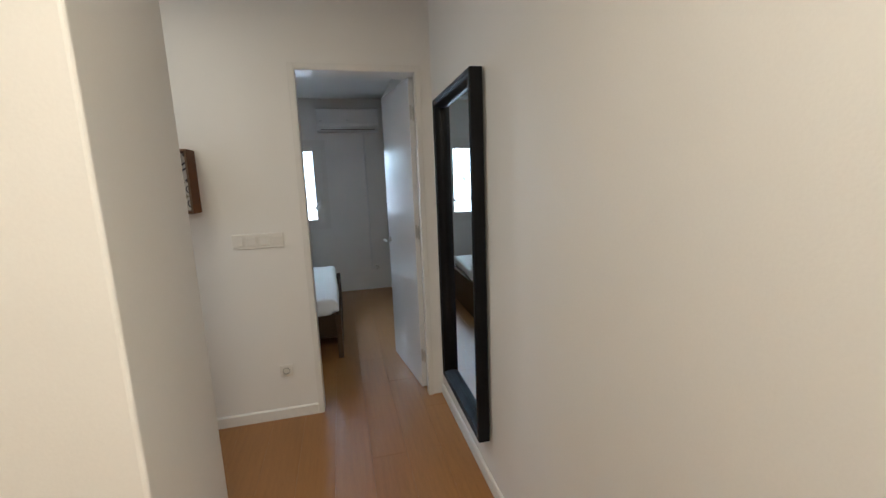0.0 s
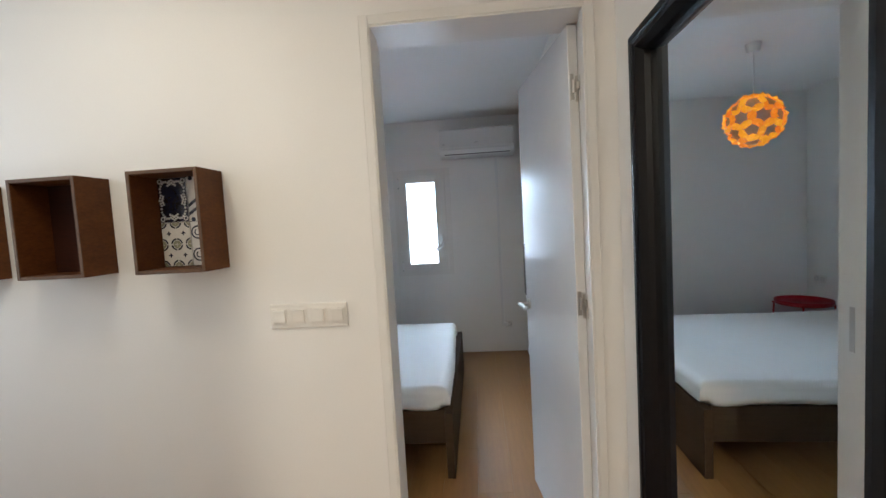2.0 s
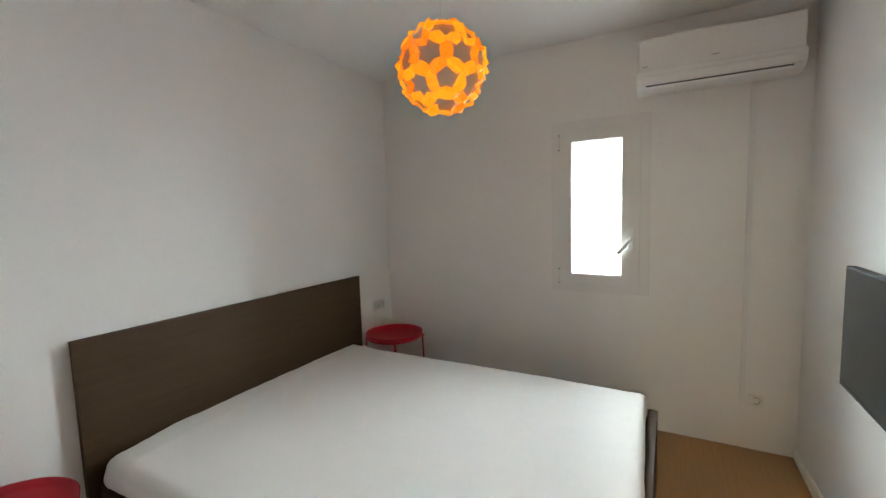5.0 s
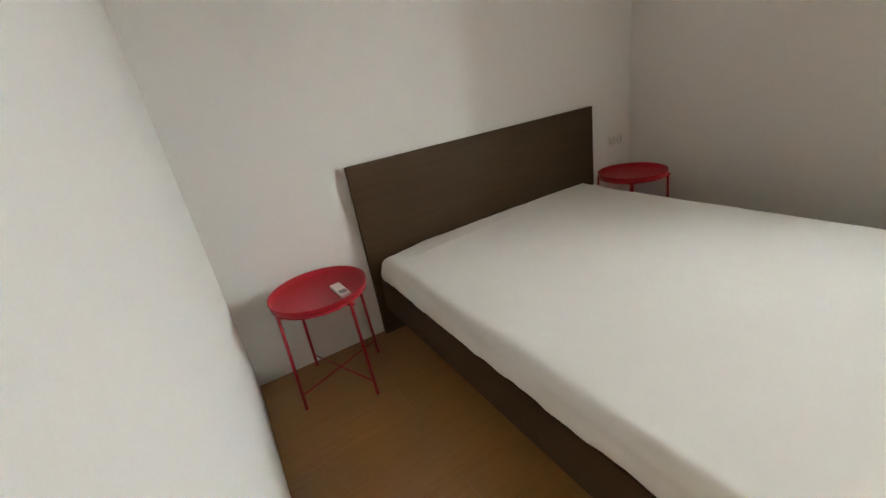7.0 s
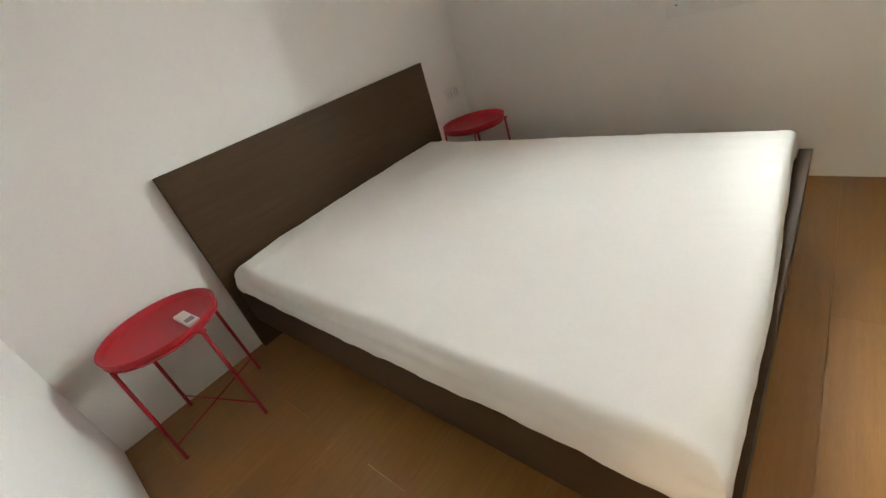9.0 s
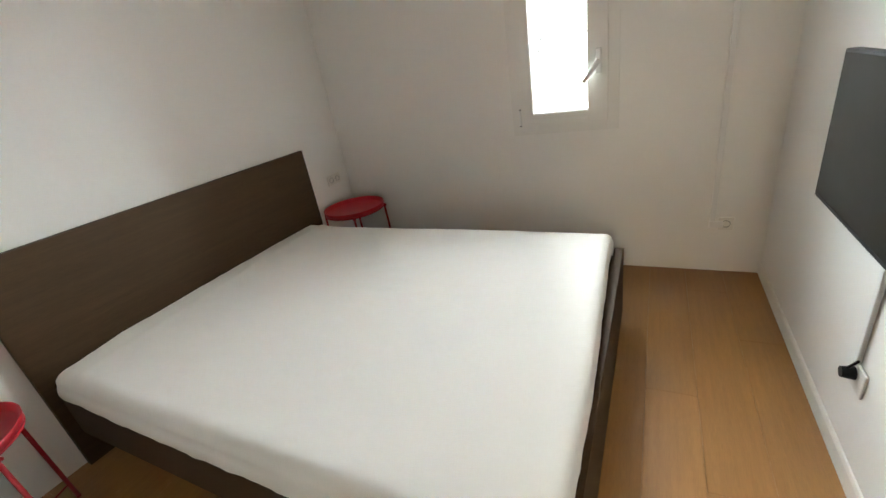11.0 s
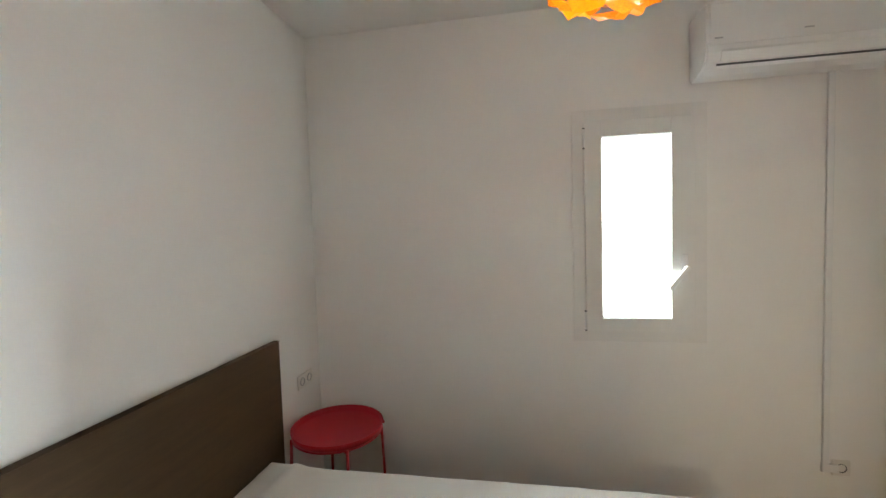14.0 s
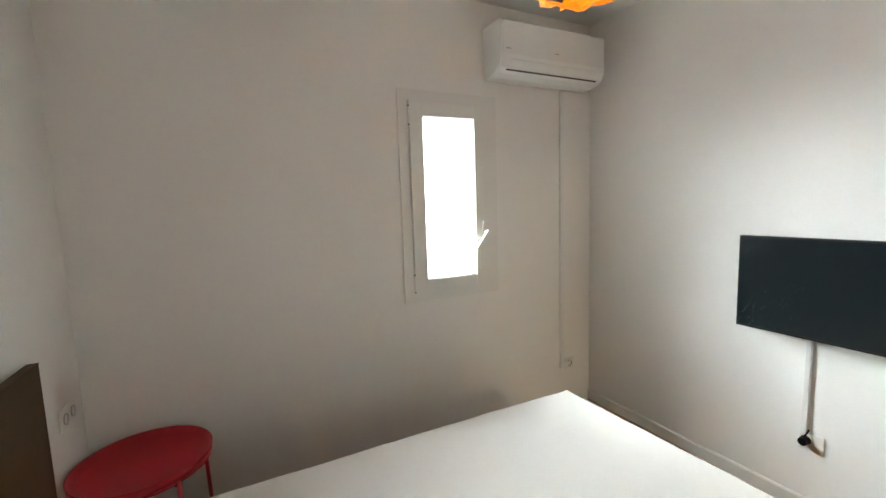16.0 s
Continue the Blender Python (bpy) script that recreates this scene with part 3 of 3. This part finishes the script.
# ---------------------------------------------------------------- air conditioner
def air_conditioner():
    x0, x1, y = -0.797, -0.022, YWIN
    a = thing("air_conditioner", "white wall-mounted split air conditioner with closed flap", "air conditioner")
    prof = [(y, 2.138), (y, 2.425), (y - 0.165, 2.425), (y - 0.178, 2.418), (y - 0.185, 2.405), (y - 0.19, 2.235), (y - 0.186, 2.208),
            (y - 0.17, 2.172), (y - 0.14, 2.15), (y - 0.08, 2.14)]
    bm2 = extrude_profile(prof, "x", x0, x1)
    bmesh.ops.bevel(bm2, geom=[e for e in bm2.edges if abs(e.verts[0].co.x - e.verts[1].co.x) < 1e-6], offset=0.007, segments=2, affect="EDGES")
    part("body", bm2, PLASTIC, a)
    part("front_panel", box((x0 + 0.012, y - 0.1925, 2.237), (x1 - 0.012, y - 0.186, 2.41), 0.0025, 2), GLOSSY, a)
    bm2 = extrude_profile([(y - 0.1905, 2.216), (y - 0.188, 2.209), (y - 0.172, 2.173), (y - 0.175, 2.1705), (y - 0.192, 2.206)], "x", x0 + 0.06, x1 - 0.06)
    part("flap", bm2, PLASTIC, a)
    bm2 = extrude_profile([(y - 0.162, 2.1675), (y - 0.156, 2.1635), (y - 0.158, 2.159), (y - 0.164, 2.163)], "x", x0 + 0.05, x1 - 0.05)
    part("outlet_slot", bm2, SLOT, a, "dark outlet slot")
    part("badge", box((x0 + 0.03, y - 0.1936, 2.262), (x0 + 0.062, y - 0.1924, 2.268)), SILVER, a, "small grey badge")
    part("badge", box((-0.43, y - 0.1936, 2.27), (-0.395, y - 0.1924, 2.276)), SILVER, a, "small grey badge")
    d = thing("cable_duct", "white cable duct running down from the air conditioner", "cable duct")
    part("cover", box((-0.226, y - 0.014, 0.30), (-0.198, y - 0.0005, 2.139), 0.003, 2), PLASTIC, d)
    part("end_cap", box((-0.229, y - 0.016, 0.285), (-0.16, y - 0.0005, 0.325), 0.003, 2), PLASTIC, d)


air_conditioner()


def round_socket(at, turn, name="wall_socket", label="white round wall socket with a grey insert", ring=GREY):
    """A recessed socket; it faces -y before it is turned."""
    s = thing(name, label, "socket", at, turn)
    part("plate", box((-0.038, -0.008, -0.038), (0.038, 0, 0.038), 0.004, 2), PLATE, s)
    ring_bm = lathe([(0.021, 0), (0.021, 0.004), (0.019, 0.004), (0.0185, -0.003), (0, -0.003)], 28)
    bmesh.ops.transform(ring_bm, matrix=pose(0, -0.0085, 0, 90), verts=ring_bm.verts[:])
    r = part("insert", ring_bm, ring, s, "grey round insert")
    for x in (-0.0095, 0.0095):
        part("contact", rod((x, -0.0065, 0), (x, -0.004, 0), 0.0025, 8), DARK, r)
    return s


round_socket((-0.146, YWIN - 0.0005, 0.307), 0)
round_socket((-0.994, YD - 0.0005, 0.322), 0, label="white round wall socket low on the hall wall")
round_socket((XW + 0.0005, 2.975, 0.70), 90, label="white wall socket above the red side table", ring=SILVER)
round_socket((XW + 0.0005, 2.903, 0.70), 90, label="white wall socket above the red side table", ring=SILVER)


# ---------------------------------------------------------------- television
def television():
    y0, y1, z0, z1 = 1.365, 2.088, 0.826, 1.247
    x = -0.075
    t = thing("television", "flat black wall-mounted television, switched off", "television")
    body = part("body", box((x, y0, z0), (x + 0.03, y1, z1), 0.004, 2), BLACK, t)
    part("screen", box((x - 0.0012, y0 + 0.008, z0 + 0.014), (x + 0.002, y1 - 0.008, z1 - 0.008)), SCREEN, t, "glossy dark screen")
    part("back_housing", box((x + 0.029, y0 + 0.12, z0 + 0.015), (x + 0.07, y1 - 0.12, z0 + 0.30), 0.012, 2), BLACK, t)
    part("wall_bracket", box((x + 0.069, 1.60, 0.93), (XB - 0.0005, 1.85, 1.13), 0.003, 1), BLACK, t)
    part("signal_box", box((0.0, 1.86, 0.795), (XB - 0.001, 2.0, 0.85), 0.004, 2), PLASTIC, t, "small white box behind the screen")


television()


def tv_power():
    d = thing("cable_duct", "narrow white cable duct between television and socket", "cable duct")
    part("cover", box((XB - 0.015, 1.84, 0.37), (XB - 0.0005, 1.863, 0.95), 0.003, 2), PLASTIC, d)
    s = thing("wall_socket", "white double wall socket with a black plug in it", "socket", (XB - 0.0005, 1.828, 0.335), 90)
    return s


d = tv_power()
d.matrix_world = pose(XB - 0.0005, 1.815, 0.335, 0, 0, -90)
part("plate", box((-0.05, -0.009, -0.042), (0.036, 0, 0.042), 0.004, 2), PLATE, d)
plug = part("plug", rod((-0.028, -0.008, 0.006), (-0.028, -0.042, 0.006), 0.021, 20, 0.017), BLACK, d, "black round plug")
part("plug_cord", rod((-0.028, -0.03, 0.02), (-0.016, -0.012, 0.06), 0.004, 8), BLACK, plug)


# ---------------------------------------------------------------- hall: mirror
def mirror():
    y0, y1, z0, z1, wd, dp = -0.722, 0.0, 0.265, 1.925, 0.049, 0.056
    m = thing("wall_mirror", "tall rectangular mirror in a wide black frame", "mirror", (0.0235, -0.258, 0), -0.75)
    prof = [(0, 0), (dp * 0.95, 0), (dp, 0.006), (dp, 0.02), (dp * 0.93, 0.024), (dp * 0.9, wd - 0.014), (dp * 0.55, wd - 0.004),
            (dp * 0.3, wd), (0, wd)]

    def rail(p0, p1, inward):
        """A mitred rail from outer corner p0 to p1 in the wall plane, its profile running inward."""
        bm2 = bmesh.new()
        a, b, n = Vector(p0), Vector(p1), Vector(inward)
        u = (b - a).normalized()
        rows = []
        for base, s in ((a, 1), (b, -1)):
            rows.append([bm2.verts.new(base + n * w + u * (s * w) + Vector((-0.001 - d, 0, 0))) for d, w in prof])
        k = len(prof)
        for i in range(k):
            j = (i + 1) % k
            bm2.faces.new((rows[0][i], rows[0][j], rows[1][j], rows[1][i]))
        bm2.faces.new(rows[0])
        bm2.faces.new(list(reversed(rows[1])))
        part("frame_rail", bm2, BLACK, m)
    rail((0, y0, z0), (0, y0, z1), (0, 1, 0))
    rail((0, y1, z0), (0, y1, z1), (0, -1, 0))
    rail((0, y0, z0), (0, y1, z0), (0, 0, 1))
    rail((0, y0, z1), (0, y1, z1), (0, 0, -1))
    part("mirror_glass", box((-0.010, y0 + wd - 0.004, z0 + wd - 0.004), (-0.008, y1 - wd + 0.004, z1 - wd + 0.004)), MIRROR, m, "clean silvered mirror glass")


mirror()


# ---------------------------------------------------------------- hall: switches and box shelves
def switches():
    s = thing("light_switch", "ivory four-gang switch plate beside the doorway", "light switch", (-1.075, YD - 0.0005, 1.16))
    part("plate", box((-0.143, -0.008, -0.044), (0.143, 0, 0.044), 0.003, 2), PLATE, s)
    for k in range(4):
        x = -0.1065 + 0.071 * k
        part("surround", box((x - 0.029, -0.0095, -0.029), (x + 0.029, -0.0075, 0.029), 0.001, 1), PLATE, s)
        key = box((x - 0.022, -0.015, -0.022), (x + 0.022, -0.009, 0.022), 0.0015, 2)
        bmesh.ops.rotate(key, cent=(x, -0.01, 0), matrix=Matrix.Rotation(radians(4 if k % 2 else -4), 3, "X"), verts=key.verts[:])
        part("rocker", key, PLATE, s)


switches()


def flat(bm, pts, y, d=0.0008):
    """A thin inlay in the xz plane, from its outline."""
    a = [bm.verts.new((x, y, z)) for x, z in pts]
    b = [bm.verts.new((x, y - d, z)) for x, z in pts]
    bm.faces.new(a)
    bm.faces.new(list(reversed(b)))
    for i in range(len(pts)):
        j = (i + 1) % len(pts)
        bm.faces.new((a[i], a[j], b[j], b[i]))


def disc(cx, cz, r, n=14, wob=0.0, lobes=5):
    return [(cx + (r * (1 + wob * math.cos(lobes * 2 * math.pi * k / n))) * math.cos(2 * math.pi * k / n),
             cz + (r * (1 + wob * math.cos(lobes * 2 * math.pi * k / n))) * math.sin(2 * math.pi * k / n)) for k in range(n)]


def ring_inlay(bm, cx, cz, r, w, y, n=16, a0=0.0, a1=2 * math.pi):
    for k in range(n):
        p, q = a0 + (a1 - a0) * k / n, a0 + (a1 - a0) * (k + 1) / n
        flat(bm, [(cx + r * math.cos(p), cz + r * math.sin(p)), (cx + r * math.cos(q), cz + r * math.sin(q)),
                  (cx + (r - w) * math.cos(q), cz + (r - w) * math.sin(q)), (cx + (r - w) * math.cos(p), cz + (r - w) * math.sin(p))], y)


def box_shelf(at, label):
    """A wooden box hung on the wall, open to the front; its back lies on the wall."""
    s = thing("box_shelf", label, "wall shelf", at, group="box shelves on the hall wall")
    w, h, dp, t = 0.25, 0.346, 0.136, 0.013
    part("side_panel", box((0, -dp, 0), (t, -0.0005, h), 0.0015, 1), WALNUT, s)
    part("side_panel", box((w - t, -dp, 0), (w, -0.0005, h), 0.0015, 1), WALNUT, s)
    part("top_panel", box((t + 0.0003, -dp, h - t), (w - t - 0.0003, -0.0005, h), 0.0015, 1), WALNUT, s)
    part("bottom_panel", box((t + 0.0003, -dp, 0), (w - t - 0.0003, -0.0005, t), 0.0015, 1), WALNUT, s)
    # the back carries the recess shade in its colour
    part("back_panel", box((t + 0.0003, -0.012, t), (w - t - 0.0003, -0.0005, h - t), 0.0005, 1), WALNUT_SHADE, s)
    for lo, hi in (((0.001, 0.001), (t - 0.001, h - 0.001)), ((w - t + 0.001, 0.001), (w - 0.001, h - 0.001)),
                   ((t, h - t + 0.001), (w - t, h - 0.001)), ((t, 0.001), (w - t, t - 0.001))):
        part("front_edge", box((lo[0], -dp - 0.0022, lo[1]), (hi[0], -dp + 0.0005, hi[1]), 0.0006, 1), WALNUT_EDGE, s)
    return s


z0 = 1.348
tiled = box_shelf((-1.606, YD, z0), "dark wooden box shelf backed with patterned ceramic tiles")
box_shelf((-2.04, YD, z0), "empty dark-stained wooden box shelf on the hall wall")
box_shelf((-2.475, YD, z0), "empty dark-stained wooden box shelf on the hall wall")


def shelf_tiles(s):
    a, b = 0.1105, 0.159
    y = -0.0195
    for cx, cz, kind_no in ((0.0145 + a / 2, 0.0145 + b * 1.5, 0), (0.0155 + a * 1.5, 0.0145 + b * 1.5, 1),
                            (0.0145 + a / 2, 0.0145 + b / 2, 2), (0.0155 + a * 1.5, 0.0145 + b / 2, 3)):
        hx, hz = a / 2 - 0.0008, b / 2 - 0.0008
        tile = part("tile", box((cx - hx, y, cz - hz), (cx + hx, -0.0115, cz + hz), 0.001, 1), GLAZE, s, "patterned glazed ceramic tile")
        dark, second_c = bmesh.new(), bmesh.new()
        if kind_no == 0:
            # dark ground with a white lace border round a scalloped field
            flat(dark, [(cx - hx + 0.001, cz - hz + 0.001), (cx + hx - 0.001, cz - hz + 0.001), (cx + hx - 0.001, cz + hz - 0.001), (cx - hx + 0.001, cz + hz - 0.001)], y)
            lace = bmesh.new()
            for k in range(44):
                p = 2 * math.pi * k / 44
                c, sn = math.cos(p), math.sin(p)
                m2 = 0.86 / max(abs(c), abs(sn)) * (1 - 0.10 * (0.5 + 0.5 * math.cos(4 * p + math.pi)) + 0.05 * math.cos(12 * p))
                m2 = min(m2, 1.16)
                flat(lace, disc(cx + min(0.93, max(-0.93, c * m2)) * hx, cz + min(0.93, max(-0.93, sn * m2)) * hz, 0.0042, 8), y - 0.0009)
            for c, sn in ((1, 0), (-1, 0), (0, 1), (0, -1)):
                for k in range(-2, 3):
                    flat(lace, disc(cx + c * hx * (0.74 - 0.05 * abs(k)) + sn * k * 0.007, cz + sn * hz * (0.76 - 0.05 * abs(k)) + c * k * 0.007, 0.0042, 8), y - 0.0009)
            for c in (-1, 1):
                for sn in (-1, 1):
                    ring_inlay(lace, cx + c * hx * 0.8, cz + sn * hz * 0.85, 0.009, 0.004, y - 0.0009, 10)
            tagged(part("glaze_border", lace, GLAZE, tile), "white lace border", kind="stuff")
        elif kind_no == 1:
            for k in range(-3, 4):
                o = k * 0.03
                pts = [(-hx, o - 0.03), (hx, o + 0.045), (hx, o + 0.057), (-hx, o - 0.018)]
                if all(abs(z) < hz for _, z in pts):
                    flat(dark, [(cx + x, cz + z) for x, z in pts], y)
            for sz in (-1, 1):
                flat(dark, disc(cx + 0.02, cz + sz * 0.07, 0.009, 10), y)
                flat(dark, disc(cx - 0.04, cz + sz * 0.073, 0.008, 10), y)
        elif kind_no == 2:
            # roundels at the centre, cut in half by the edges of the tile
            def held(pts):
                return [(min(cx + hx, max(cx - hx, x)), min(cz + hz, max(cz - hz, z))) for x, z in pts]
            for ix in (-1, 0, 1):
                for iz in (-1, 0, 1):
                    x, z = cx + ix * hx, cz + iz * hz
                    span = [(p0, p0 + math.pi / 2) for p0 in (0, math.pi / 2, math.pi, 1.5 * math.pi)
                            if ix * math.cos(p0 + 0.7) <= 0 and iz * math.sin(p0 + 0.7) <= 0]
                    for p0, p1 in span:
                        ring_inlay(dark, x, z, 0.022, 0.005, y, 6, p0 + 0.12, p1 - 0.12)
                        arc = [(x + 0.014 * math.cos(p0 + (p1 - p0) * k / 5), z + 0.014 * math.sin(p0 + (p1 - p0) * k / 5)) for k in range(6)]
                        flat(second_c, held([(x + 0.002 * math.cos(p0 + 0.8), z + 0.002 * math.sin(p0 + 0.8))] + arc), y)
            for ix in (-0.5, 0.5):
                for iz in (-0.5, 0.5):
                    flat(dark, disc(cx + ix * hx, cz + iz * hz, 0.006, 16, 0.5, 4), y)
        else:
            for iz in (-1, 1):
                for ix in (-1, 1):
                    ring_inlay(dark, cx + ix * 0.03, cz + iz * 0.04, 0.024, 0.005, y, 14, 0.5, 5.2)
                    ring_inlay(dark, cx + ix * 0.03, cz + iz * 0.04, 0.012, 0.004, y, 10, 2.0, 7.0)
            flat(second_c, disc(cx, cz, 0.014, 16, 0.3, 4), y)
        tagged(part("glaze_pattern", dark, NAVY, tile), "dark blue pattern", kind="stuff")
        if len(second_c.verts):
            tagged(part("glaze_pattern", second_c, SAGE, tile), "sage green pattern", kind="stuff")
        else:
            second_c.free()


shelf_tiles(tiled)


# hall ceiling lights: unseen fixtures added for the assumed warm lamps
def hall_lamp():
    c = thing("ceiling_light", "unseen flat round ceiling light assumed in the hall", "ceiling light", (-0.62, -3.0, H))
    part("frame", lathe([(0, 0), (0.2, 0), (0.2, -0.04), (0.185, -0.045), (0.182, -0.02), (0, -0.02)], 40), PLASTIC, c)
    copy_thing(c, pose(-1.6, -0.8, H))


hall_lamp()


# ---------------------------------------------------------------- floor planks
def planks():
    pw, pl, gap = 0.192, 1.285, 0.0005
    rnd = random.Random(11)
    full = mesh_of(box((0, 0, -0.008), (pw - gap, pl - gap, 0), 0.0004, 1), "plank", OAK)
    x = XL
    row = 0
    while x < XB:
        w = min(pw, XB - x)
        y = YS - (row * 0.43) % pl
        while y < YWIN:
            a, b = max(y, YS), min(y + pl, YWIN)
            if b - a > 0.02:
                if w == pw and a == y and b == y + pl:
                    ob = new("plank", full)
                else:
                    ob = new("plank", mesh_of(box((0, 0, -0.008), (w - gap, b - a - gap, 0), 0.0004, 1), "plank", OAK))
                ob.location = (x, a, -0.0004 * rnd.random())
                ob.parent = FLOOR
            y += pl
        x += pw
        row += 1


planks()
